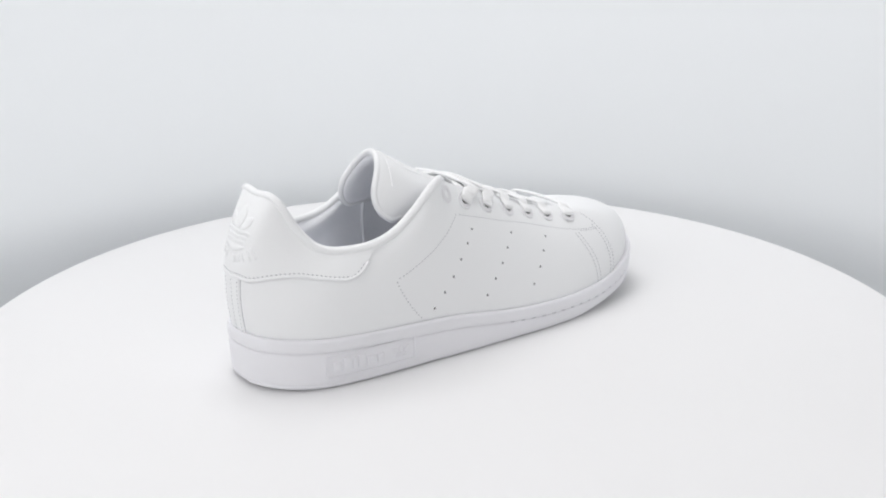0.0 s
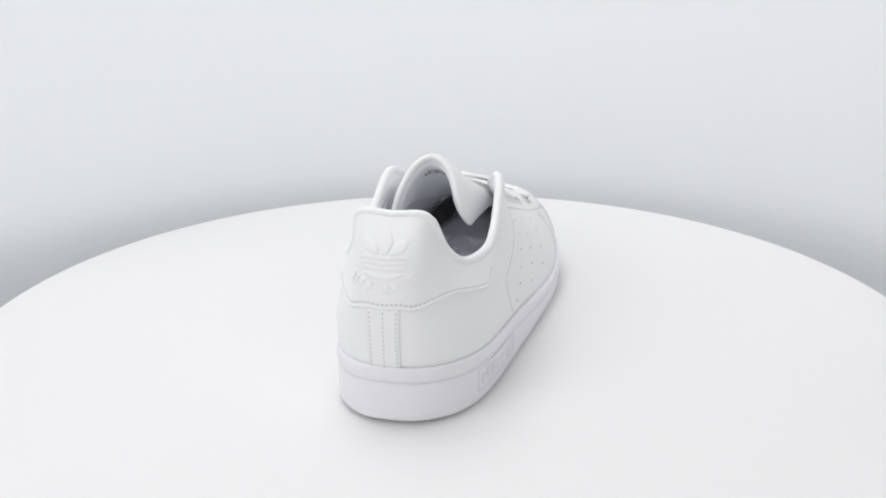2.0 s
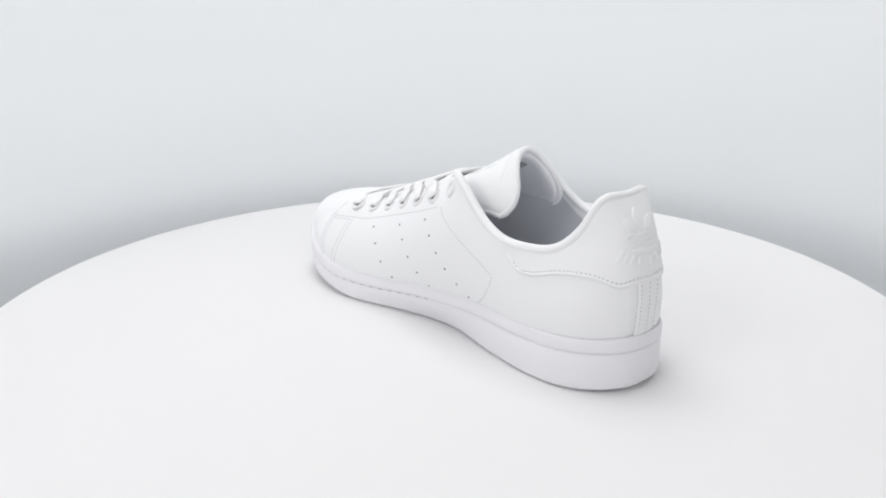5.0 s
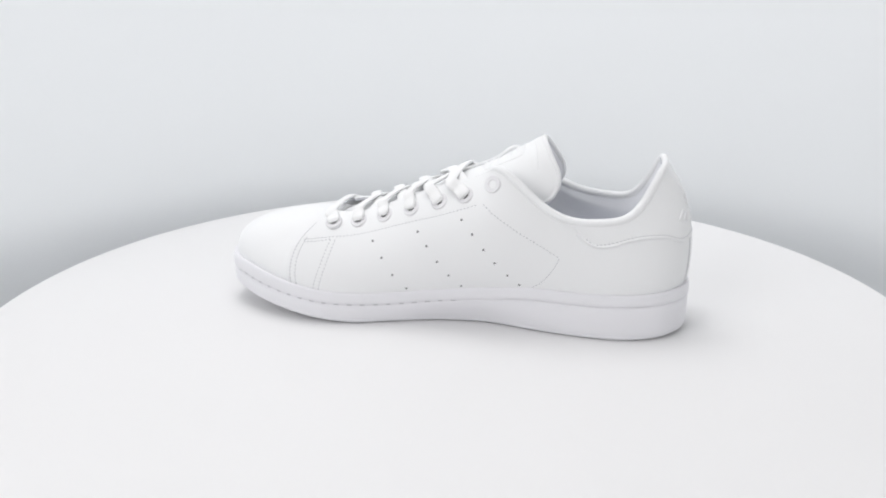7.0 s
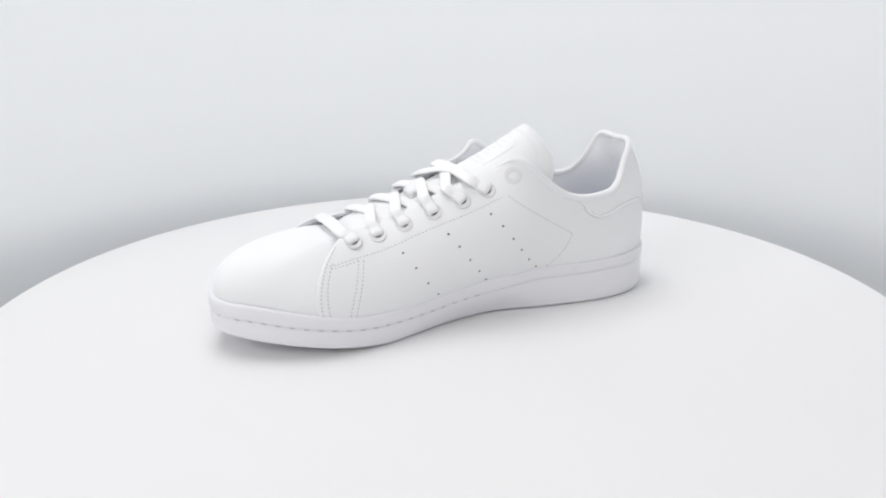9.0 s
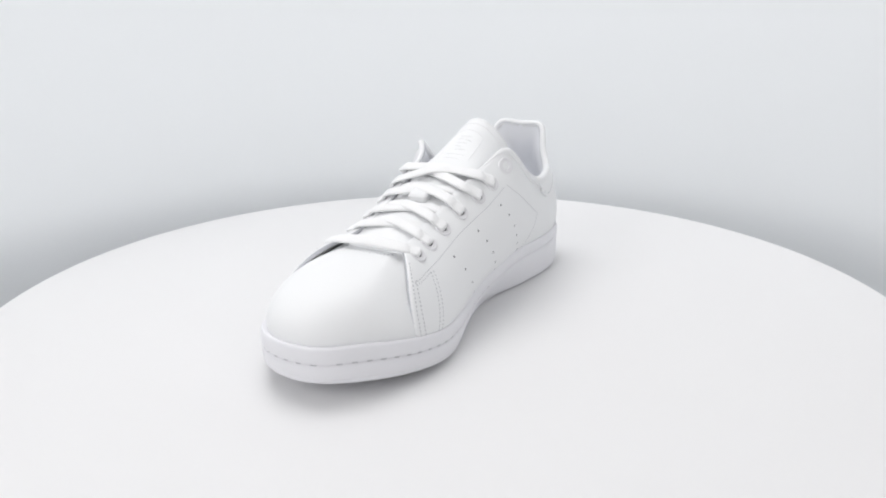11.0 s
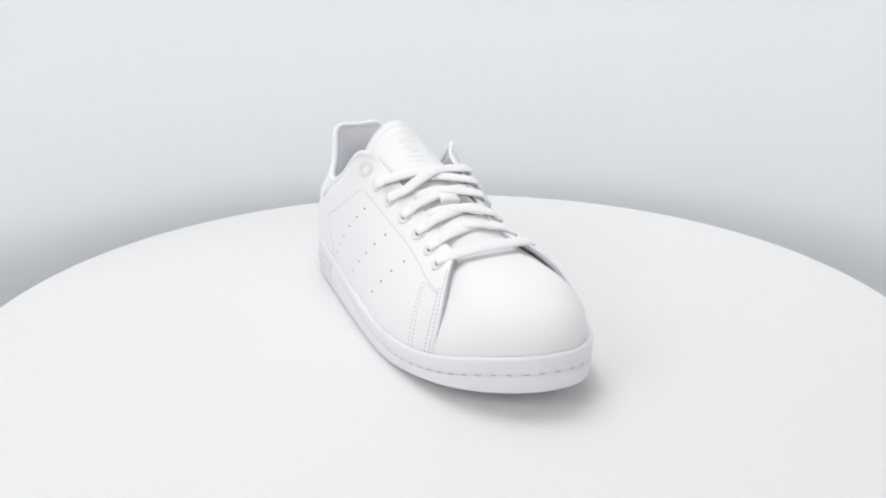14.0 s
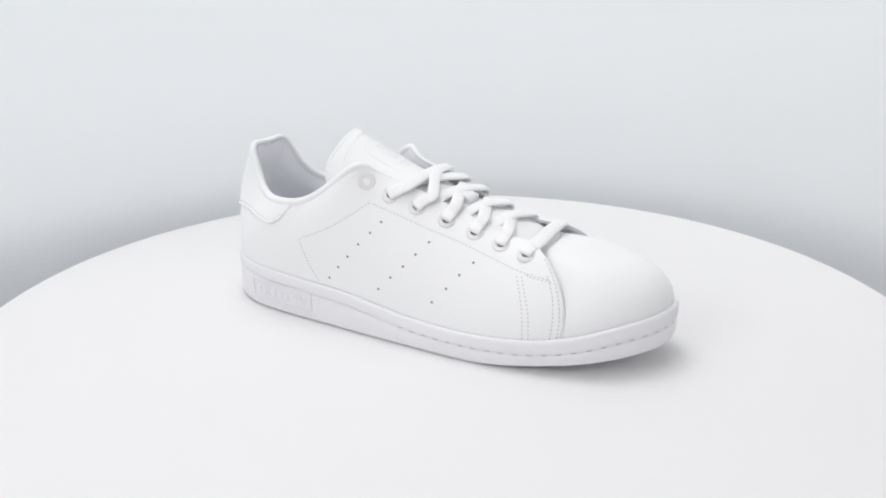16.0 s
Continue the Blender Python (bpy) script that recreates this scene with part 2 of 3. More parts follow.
# --- sole: a cupsole with a rounded lip, a groove and a thin outsole line
TUCK = np.array([0.0] * 22 + [-1, -3.5, -8, -6, -2.5, -0.5, 0, 0, 0, 0])
tuck_at = loop_spline(TUCK)
flare_at = loop_spline([0.3, 0.5, 0.8, 0.8, 0.9, 1.0, 1.0, 0.9, 0.7, 0.5, 0.3, 0.2, 0.2, 0.5, 0.9, 1.1, 1.2, 1.1, 0.9, 0.5, 0.2, 0, 0, 0, 0, 0, 0, 0, 0, 0.2, 0.4, 0.6])


def under_z(x):
    return 12.2 * np.clip((x - 50) / 89.5, 0, 2) ** 1.2 + 2.2 * np.clip((-x - 104) / 38, 0, 2) ** 2


def lip_depth(x):
    """The rolled lip of the sole grows deeper round the toe."""
    return 1 + 0.22 * np.clip((x - 50) / 70, 0, 1)


def sole_point(p, out, z):
    b = base_at(p)
    q = b + outward(p) * (out + (flare_at(p) if out > 0 else 0))
    q[2] = z
    return q


NP = 320
# rows: distance outside the upper, height from the top (t), from the bottom (b)
SOLE_ROWS = [(-4, "t", -0.9), (0.5, "t", 0.9), (1.3, "t", 0.85), (1.65, "t", 1.0), (2.05, "t", 0.95), (2.45, "t", 0.45), (2.8, "t", -0.4), (3.0, "t", -1.8), (3.0, "t", -3.8), (2.85, "t", -5.6),
             (2.6, "t", -6.1), (1.9, "t", -6.3), (1.9, "t", -6.8), (2.4, "t", -7.0), (2.75, "t", -7.5), (2.7, "m", 0.5), (2.5, "b", 4.3), (2.42, "b", 3.7), (2.2, "b", 3.5), (2.2, "b", 3.2),
             (2.38, "b", 3.0), (2.1, "b", 1.6), (1.3, "b", 0.7), (0.2, "b", 0.45), (-2.2, "b", 0.0), (-8, "b", 0.0)]


def sole():
    verts = []
    for k in range(NP):
        p = 32.0 * k / NP
        b = base_at(p)
        zt, tuck = b[2], float(tuck_at(p))
        zb = float(under_z(b[0]))
        for out, mode, h in SOLE_ROWS:
            h = h * lip_depth(b[0]) if mode == "t" and h < -1 else h
            z = zt + h if mode == "t" else zb + h if mode == "b" else zb + 4.3 + (zt - 7.5 * lip_depth(b[0]) - zb - 4.3) * h
            share = np.clip((zt - 7 - z) / (zt - 7 - zb), 0, 1)
            verts.append(sole_point(p, out + tuck * share, z) * MM)
    m = len(SOLE_ROWS)
    faces = grid_faces(NP, m, closed_u=True)
    for side, flip in ((0, False), (m - 1, True)):
        half = NP // 2
        for i in range(1, half):
            a, b, c, d = [(x % NP) * m + side for x in (i, i + 1, NP - i - 1, NP - i)]
            if b != c:
                faces.append((a, b, c, d) if flip else (d, c, b, a))
        faces.append((0 * m + side, 1 * m + side, (NP - 1) * m + side))
    return mesh_object("cupsole", verts, faces, RUBBER, sneaker, "white rubber cupsole with a stitched groove")


cupsole = sole()

# --- inside: footbed and lining

def footbed():
    n, rings, verts, faces = 160, 9, [], []
    for k in range(n):
        p = 32.0 * k / n
        b = base_at(p)
        edge = b - outward(p) * 5.0
        mid = np.array([np.clip(edge[0], -112, 112), 0.0 if edge[0] < -60 else -2.0, 0])
        for r in range(rings):
            f = r / (rings - 1)
            q = edge * (1 - f) + mid * f
            q[2] = 31 + 2.5 * (1 - f) ** 3 - 9 * np.clip((q[0] + 60) / 110, 0, 1) + 8 * np.clip((q[0] - 80) / 60, 0, 1)
            verts.append(q * MM)
    return mesh_object("insole", verts, grid_faces(n, rings, closed_u=True), INSOLE, sneaker, "grey foam insole with a pale printed mark")


footbed()


def stuffing():
    """A wad of pale tissue paper pushed into the toe."""
    nu, nv, verts = 40, 32, []
    for i in range(nu):
        a = math.pi * i / (nu - 1)
        for j in range(nv):
            b = 2 * math.pi * j / nv
            d = Vector((math.cos(a), math.sin(a) * math.cos(b), math.sin(a) * math.sin(b)))
            r = 1 + 0.22 * noise.noise(d * 2.2) + 0.10 * abs(noise.noise(d * 6.0))
            verts.append((Vector((48 + 44 * d.x * r, 1 + 22 * d.y * r, 38 + 10.5 * d.z * r))) * MM)
    return mesh_object("tissue_paper", verts, grid_faces(nu, nv, closed_v=True), INSOLE_PRINT, sneaker, "crumpled pale tissue paper in the toe")


stuffing()


def lining():
    nu, nw = 200, 36
    u, w = np.meshgrid(np.linspace(4.2, 27.8, nu), np.linspace(0.02, 0.995, nw), indexing="ij")
    heel = np.exp(-((u - 16) / 6.0) ** 4)
    tight = 1 - 0.2 * np.exp(-((u - 16) / 2.9) ** 4)
    pad = 2.0 + 3.6 * tight * heel * np.exp(-((w - 0.80) / 0.22) ** 2)
    pad = pad + 8.0 * tight * heel * np.clip(0.92 - w, 0, 0.6)
    close = np.clip((w - 0.86) / 0.13, 0, 1)
    pad = pad * (1 - close * close) + 0.7 * close * close
    q = upper_at(u, w, -pad)
    return mesh_object("lining", q.reshape(-1, 3) * MM, grid_faces(nu, nw), TEXTILE, sneaker, "pale padded textile lining")


lining()
seam_w = np.linspace(0.18, 0.80, 40)
tube("lining_seam", upper_at(23.5 - 0.5 * seam_w, seam_w, -3.3), 1.1, TEXTILE, sneaker, "soft raised seam of the lining", sides=8)

# --- vamp (toe), quarters, heel tab, backstay
def sink(p, q):
    """The toe leather dips where it runs in under the eyestays."""
    d = np.clip((np.abs(p) - 2.0) / 1.3, 0, 1)
    return -2.4 * d * d * (3 - 2 * d) * np.clip((q - 0.12) / 0.4, 0, 1)


patch("vamp", lambda u, w: (-4.7 + 9.4 * u, w * 1.0), 130, 44, 0.5, LEATHER, "smooth white leather toe", lift=sink)


def front_out(w):
    return 3.47 - 0.28 * np.sin(np.asarray(w) * 0.64 * math.pi)


def front_in(w):
    return 28.42 + 0.22 * np.sin(np.asarray(w) * 0.64 * math.pi)


def flap(p, q):
    """The free front corner of the eyestay stands off the toe a little."""
    d = np.minimum(np.abs(p - front_out(q)), np.abs(p - front_in(q)))
    return 2.9 * np.clip(1 - d / 1.8, 0, 1) ** 1.2 * np.clip((q - 0.25) / 0.7, 0, 1) ** 1.3


def quarter_at(p, w, off):
    return upper_at(p, w, off + flap(np.asarray(p), np.asarray(w)))


patch("quarter", lambda u, w: (front_out(w) + (15.9 - front_out(w)) * u, w), 230, 60, 1.3, LEATHER, "perforated white leather outer side", lift=flap, under=1.2, rim=EDGE)
patch("quarter", lambda u, w: (front_in(w) + (16.1 - front_in(w)) * u, w), 230, 60, 1.3, LEATHER, "perforated white leather inner side", lift=flap, under=1.2, rim=EDGE)

TAB_LOW = curve_points([(11.15, 0.80), (11.25, 0.71), (11.6, 0.675), (12.3, 0.725), (13.0, 0.735), (13.6, 0.64), (14.2, 0.52), (14.8, 0.455), (16.0, 0.44), (17.2, 0.45), (17.9, 0.50),
                        (18.5, 0.65), (19.1, 0.75), (19.7, 0.755), (20.3, 0.70), (20.8, 0.675), (21.05, 0.72), (21.1, 0.80)], 160)


def tab_region(u, w):
    k = u * (len(TAB_LOW) - 1)
    lo = np.stack([np.interp(k, range(len(TAB_LOW)), TAB_LOW[:, j]) for j in (0, 1)], -1)
    start, end = 11.25, 20.95
    hi = start + (end - start) * (lo[..., 0] - 11.15) / (21.1 - 11.15)
    return lo[..., 0] * (1 - w) + hi * w, lo[..., 1] * (1 - w) + 1.0 * w


patch("heel_tab", tab_region, 200, 40, 2.5, LEATHER, "white leather heel tab with an embossed mark", edge=1.4)
# The grey rim paints the shaded step along the strip's edges.
patch("backstay", lambda u, w: (15.08 + 1.84 * u, 0.0 + 0.47 * w), 24, 40, 2.3, LEATHER, "narrow stitched backstay strip", edge=0.5, step=0.72, rim=THREAD_RIM_SHADE)

# --- rolled binding along the collar
run = np.linspace(4.5, 27.5, 420)
from_heel = np.abs(run - 16)
thick = 0.95 + 1.45 / (1 + np.exp((from_heel - 7.4) / 0.25)) - 0.4 * np.exp(-(from_heel / 2.0) ** 4)
thick *= np.clip((11.5 - from_heel) / 0.6, 0.3, 1)
tube("collar_binding", upper_at(run, np.full(420, 0.993), np.interp(from_heel, [4.3, 5.2, 6.5, 8], [1.35, 0.85, 0.7, 0.3])), thick, LEATHER, sneaker, "rolled white collar edge")
tube("tab_welt", upper_at(TAB_LOW[:, 0], TAB_LOW[:, 1], 2.0), 1.0, LEATHER, sneaker, "thin rolled edge of the heel tab", sides=8)

# --- tongue: a padded arch
TONGUE_MID = curve_points([(84, 51.0), (66, 59), (46, 67), (22, 74), (-4, 84.5), (-26, 94), (-44, 104), (-56, 111)], 70)
TONGUE_HALF = np.interp(np.linspace(0, 1, 70), [0, 0.35, 0.7, 0.9, 1], [17, 21, 24, 22, 19.5])
TONGUE_DROP = np.interp(np.linspace(0, 1, 70), [0, 0.35, 0.7, 0.88, 1], [2, 5, 16, 30, 37])


def tongue_at(i, s, off):
    """i: row along the tongue, s: -1 to 1 across, off: millimetres above its skin."""
    x, z = np.interp(i, range(70), TONGUE_MID[:, 0]), np.interp(i, range(70), TONGUE_MID[:, 1])
    half, drop = np.interp(i, range(70), TONGUE_HALF), np.interp(i, range(70), TONGUE_DROP)
    ang = s * math.pi / 2 * 0.98
    lean = np.clip((i - 40) / 29, 0, 1)
    q = np.stack([x - 21 * lean * (1 - np.cos(ang)) ** 1.0, half * np.sin(ang), z - drop * (1 - np.cos(ang))], -1)
    n = np.stack([0.38 * np.cos(ang), np.sin(ang) * np.clip(drop / half, 0, 1), np.cos(ang)], -1)
    n = n / (np.linalg.norm(n, axis=-1, keepdims=True) + 1e-9)
    return q + n * (off[..., None] if np.ndim(off) else off)


def tongue():
    ni, ns = 90, 41
    i, s = np.meshgrid(np.linspace(0, 69, ni), np.linspace(-1, 1, ns), indexing="ij")
    rim = np.clip(np.minimum((1 - np.abs(s)) * 7, (69 - i) / 4.0), 0, 1)
    i = i * (1 - 0.13 * np.clip((np.abs(s) - 0.6) / 0.4, 0, 1) ** 2)
    fat = 0.4 + 0.6 * np.sqrt(np.clip(1 - (1 - rim) ** 2, 0, 1))
    thick = 2.0 + 3.0 * np.clip((i - 25) / 30, 0, 1)
    top, low = tongue_at(i, s, 0.0 - 1.2 * (1 - fat)), tongue_at(i, s, -thick * fat - 0.8)
    skin = mesh_object("tongue", top.reshape(-1, 3) * MM, grid_faces(ni, ns), LEATHER, sneaker, "padded white leather tongue with a faint embossed panel")
    n = ni * ns
    verts = np.concatenate([low.reshape(-1, 3), top.reshape(-1, 3)])
    ring = [k * ns for k in range(ni)] + [(ni - 1) * ns + j for j in range(1, ns)] + [k * ns + ns - 1 for k in range(ni - 2, -1, -1)]
    faces = [f[::-1] for f in grid_faces(ni, ns)] + [(a, b, n + b, n + a) for a, b in zip(ring, ring[1:])]
    mesh_object("tongue_lining", verts * MM, faces, TEXTILE, skin, "pale textile tongue lining")
    return skin


tongue_ob = tongue()
span = np.concatenate([np.full(40, -1.0), np.linspace(-1, 1, 80)[1:-1], np.full(40, 1.0)])
along = np.concatenate([np.linspace(30, 69, 40), np.full(78, 69.0), np.linspace(69, 30, 40)])
along = along * (1 - 0.13 * np.clip((np.abs(span) - 0.6) / 0.4, 0, 1) ** 2)
tube("tongue_piping", tongue_at(along, span, -1.9 + 0 * along), 1.8, LEATHER, tongue_ob, "soft rolled edge of the tongue")

# --- eyelets, seven a side
EYE_OUT = [(8.30, 0.885), (7.52, 0.86), (6.88, 0.845), (6.22, 0.84), (5.58, 0.84), (4.90, 0.83), (4.05, 0.79)]
EYE_IN = [(23.60, 0.88), (24.49, 0.845), (25.10, 0.832), (25.75, 0.832), (26.40, 0.837), (27.08, 0.83), (27.88, 0.805)]


def frame_at(p, w):
    """Point, along, up-the-upper and normal at a place of the upper."""
    p, w = np.array(float(p)), np.array(float(w))
    q = upper_at(p, w, 0.0)
    n = upper_at(p, w, 1.0) - q
    a = upper_at(p + 0.05, w, 0.0) - upper_at(p - 0.05, w, 0.0)
    a /= np.linalg.norm(a)
    b = np.cross(n, a)
    return q, a, b / np.linalg.norm(b), n


def eyelet(p, w, dark=True):
    q, a, b, n = frame_at(p, w)
    q = q + n * (1.3 + float(flap(np.array(p), np.array(w))))
    prof = [(2.3, -2.2), (2.3, 0.15), (2.5, 0.55), (2.95, 0.72), (3.5, 0.5), (3.75, 0.42), (4.05, 0.62), (4.5, 0.72), (4.95, 0.45), (5.15, -0.4)]
    steps, verts = 32, []
    for k in range(steps):
        c, s = math.cos(2 * math.pi * k / steps), math.sin(2 * math.pi * k / steps)
        verts += [(q + (a * c + b * s) * r + n * h) * MM for r, h in prof]
    ob = mesh_object("eyelet", verts, grid_faces(steps, len(prof), closed_u=True), EYELET, sneaker, "round white stamped eyelet")
    # No hole is cut; the dark disc paints the shade inside.
    verts = [(q + (a * math.cos(t) + b * math.sin(t)) * 2.4 + n * 0.22) * MM for t in np.linspace(0, 2 * math.pi, 24, endpoint=False)]
    mesh_object("eyelet_disc", verts, [tuple(range(24))], HOLE_SHADE if dark else LEATHER, ob, "flat disc over the eyelet, dark where its hole is shaded")
    return q, n, p, w


EYES = [[eyelet(*e, dark=k > 0) for k, e in enumerate(row)] for row in (EYE_OUT, EYE_IN)]


# --- laces: flat woven ribbons, each from its eyelet over the edge and across
def ribbon(name, knots, ups, width, thick, parent, label=""):
    n = 46
    pts, up = curve_points(knots, n), curve_points(ups, n)
    tan = np.gradient(pts, axis=0)
    tan /= np.linalg.norm(tan, axis=1, keepdims=True)
    side = np.cross(tan, up)
    side /= np.linalg.norm(side, axis=1, keepdims=True)
    nor = np.cross(side, tan)
    ring = 14
    verts = []
    slim = np.clip(np.minimum(np.arange(n), n - 1 - np.arange(n)) / (n * 0.13), 0, 1)
    slim = 0.56 + 0.44 * slim * slim * (3 - 2 * slim)
    for k in range(n):
        for j in range(ring):
            a = 2 * math.pi * j / ring
            c, s = math.cos(a), math.sin(a)
            c, s = np.sign(c) * abs(c) ** 0.72, np.sign(s) * abs(s) ** 0.85
            verts.append((pts[k] + side[k] * c * width * slim[k] / 2 + nor[k] * s * thick / 2) * MM)
    faces = grid_faces(n, ring, closed_v=True) + [tuple(range(ring))[::-1], tuple((n - 1) * ring + j for j in range(ring))]
    return mesh_object(name, verts, faces, LACE, parent, label)


lace = new("lace")
lace.parent = sneaker
tagged(lace, "flat white woven cotton lace")
SLOPE = np.array([0.38, 0, 0.92])


def over_edge(eye, rise=0.0, ahead=3.5):
    """Knots and their normals from inside an eyelet, up its eyestay and over the edge."""
    q, n, p, w = eye
    half = quarter_at(np.array(p), np.array(w + (1 - w) * 0.5), np.array(2.6))
    edge = quarter_at(np.array(p), np.array(0.985), np.array(2.5)) + np.array([0, 0, 1.6 + rise])
    move = np.array([ahead, 0, -0.42 * ahead])
    half, edge = half + move * 0.45, edge + move
    return [q - n * 1.8, q + n * 1.5, half, edge], [n, n, n * 0.8 + SLOPE * 0.2, n * 0.4 + SLOPE * 0.6]


def strand(side, i, to, high, name="lace_strand"):
    """From eyelet i on one side over its edge and across, then under the other edge beside eyelet "to"."""
    knots, ups = over_edge(EYES[side][i], 0.0, 7.5 if i == 2 else 3.5)
    e, f = EYES[1 - side][int(to)], EYES[1 - side][int(to) + 1]
    share = to - int(to)
    p = e[2] * (1 - share) + f[2] * share
    under = top_at(p) + np.array([0, 0, -1.2])
    end = quarter_at(np.array(p), np.array(0.86), np.array(-2.8))
    mid = (knots[3] + under) / 2
    mid[2] = max(knots[3][2], under[2]) * 0.5 + mid[2] * 0.5 + 1.7 + high
    a, b = knots[3] * 0.5 + mid * 0.5, mid * 0.5 + under * 0.5
    a[2] += 0.5
    b[2] += 1.0
    ribbon(name, knots + [a, mid, b, under, end], ups + [SLOPE, SLOPE, SLOPE, SLOPE, e[1]], 6.9, 2.2, lace)


def bar(i, high, ahead=0.0):
    """A straight strand between two eyelets of a pair."""
    (k1, u1), (k2, u2) = over_edge(EYES[0][i], high * 0.3, ahead), over_edge(EYES[1][i], high * 0.3, ahead)
    mid = (k1[3] + k2[3]) / 2 + np.array([0, 0, high])
    ribbon("lace_strand", k1 + [mid] + k2[::-1], u1 + [SLOPE] + u2[::-1], 7.6, 2.3, lace)


bar(6, 0.9, 8.5)
for i in (5, 4, 3):
    strand(0, i, i - 0.48, 0.0)
    strand(1, i, i - 0.48, 1.6)
strand(1, 2, 1.4, 0.2)
strand(0, 2, 1.3, 2.2)
bar(1, 1.6, 9.5)


# --- punched holes, three rows a side
PUNCH_OUT = [(7.6, 0.64), (7.83, 0.54), (8.1, 0.43), (8.36, 0.315), (8.62, 0.21), (8.9, 0.10), (6.5, 0.615), (6.75, 0.50), (6.99, 0.39), (7.24, 0.28), (7.5, 0.155),
             (5.52, 0.58), (5.79, 0.455), (6.04, 0.33), (6.31, 0.20)]
PUNCH_IN = [(24.48, 0.65), (24.2, 0.53), (23.93, 0.40), (23.68, 0.28), (23.4, 0.16), (23.12, 0.055), (25.48, 0.605), (25.24, 0.48), (24.98, 0.34), (24.72, 0.20), (24.48, 0.065),
            (26.48, 0.575), (26.2, 0.415), (25.92, 0.25), (25.62, 0.085)]


def punch(p, w):
    q, a, b, n = frame_at(p, w)
    q = q + n * 1.3
    prof = [(1.15, -0.08), (0.95, 0.10), (0.72, 0.06)]
    steps, verts = 14, []
    for k in range(steps):
        c, s = math.cos(2 * math.pi * k / steps), math.sin(2 * math.pi * k / steps)
        verts += [(q + (a * c + b * s) * r + n * h) * MM for r, h in prof]
    ob = mesh_object("perforation", verts, grid_faces(steps, 3, closed_u=True), LEATHER, sneaker)
    # The leather stays whole; this disc paints the shade of the punched hole.
    verts = [(q + (a * math.cos(t) + b * math.sin(t)) * 0.74 + n * 0.06) * MM for t in np.linspace(0, 2 * math.pi, 12, endpoint=False)]
    mesh_object("hole_shade_disc", verts, [tuple(range(12))], HOLE_SHADE, ob)


for spot in PUNCH_OUT + PUNCH_IN:
    punch(*spot)


# --- seams
def dashes(name, pts, nors, length, gap, width, height, mat, parent, label="", start=0.0):
    """Stitches along a line of points with their normals: short rounded bars."""
    pts, nors = np.asarray(pts), np.asarray(nors)
    run = np.concatenate([[0], np.cumsum(np.linalg.norm(np.diff(pts, axis=0), axis=1))])
    verts, faces = [], []
    s = start
    while s + length < run[-1]:
        ends = [np.array([np.interp(s + length * f, run, pts[:, j]) for j in range(3)]) for f in (0, 0.25, 0.75, 1)]
        n = np.array([np.interp(s, run, nors[:, j]) for j in range(3)])
        n /= np.linalg.norm(n)
        d = ends[3] - ends[0]
        d /= np.linalg.norm(d)
        c = np.cross(n, d)
        k = len(verts)
        for e, h, g in zip(ends, (-0.25, 1, 1, -0.25), (0.6, 1, 1, 0.6)):
            verts += [(e + c * width / 2 * g - n * 0.3) * MM, (e + c * width / 3 * g + n * height * h) * MM, (e - c * width / 3 * g + n * height * h) * MM, (e - c * width / 2 * g - n * 0.3) * MM]
        for r in range(3):
            for j in range(3):
                faces.append((k + r * 4 + j, k + r * 4 + j + 1, k + r * 4 + 5 + j, k + r * 4 + 4 + j))
        s += length + gap
    return mesh_object(name, verts, faces, mat, parent, label)


def seam(knots, off, length=1.25, gap=0.95, start=0.0, shift=(0, 0), width=0.68, height=0.2):
    k = curve_points(knots, 240) + np.array(shift)
    q = quarter_at(k[:, 0], k[:, 1], off)
    n = quarter_at(k[:, 0], k[:, 1], off + 1.0) - q
    return dashes("stitching", q, n, length, gap, width, height, THREAD, sneaker, "", start)


seam([(3.5, 0.555), (4.3, 0.605), (5.0, 0.66), (5.8, 0.70), (6.6, 0.71), (7.3, 0.73), (7.95, 0.745)], 1.3)
seam([(8.0, 0.745), (8.5, 0.61), (9.0, 0.515), (9.5, 0.465), (10.0, 0.44)], 1.3)
seam([(10.0, 0.43), (9.8, 0.30), (9.5, 0.14), (9.2, 0.02)], 1.3)
seam([(28.4, 0.54), (27.7, 0.615), (26.8, 0.66), (26.2, 0.685), (25.6, 0.70), (25.0, 0.71), (24.1, 0.75)], 1.3)
seam([(23.95, 0.745), (23.6, 0.645), (23.0, 0.53), (22.4, 0.455), (22.0, 0.40)], 1.3)
seam([(22.02, 0.39), (22.2, 0.27), (22.5, 0.12), (22.85, 0.02)], 1.3)
for d in (0.12, 0.27):
    k = [(front_out(np.array(w)) + d, w) for w in (0.02, 0.2, 0.4, 0.6, 0.78)]
    seam(k if d < 0.2 else k[:4], 1.35)
    k = [(front_in(np.array(w)) - d, w) for w in (0.02, 0.2, 0.4, 0.6, 0.78)]
    seam(k if d < 0.2 else k[:4], 1.35)
for d in (0.0, 0.14):
    seam([(4.2 + d, 0.02), (4.2 + d, 0.29), (4.3 + d, 0.57)], 1.3)
    seam([(27.7 - d, 0.02), (27.6 - d, 0.35), (27.6 - d, 0.60)], 1.3)
for row in (0.96,):
    k = np.stack([np.linspace(-2.3, 2.3, 60), np.full(60, row)], -1)
    q = upper_at(k[:, 0], k[:, 1], 0.5)
    dashes("stitching", q, upper_at(k[:, 0], k[:, 1], 1.5) - q, 1.2, 0.9, 0.5, 0.14, THREAD, sneaker)
seam([(3.45, 0.53), (3.8, 0.555), (4.25, 0.585)], 1.3)
seam([(28.35, 0.515), (28.0, 0.55), (27.6, 0.595)], 1.3)
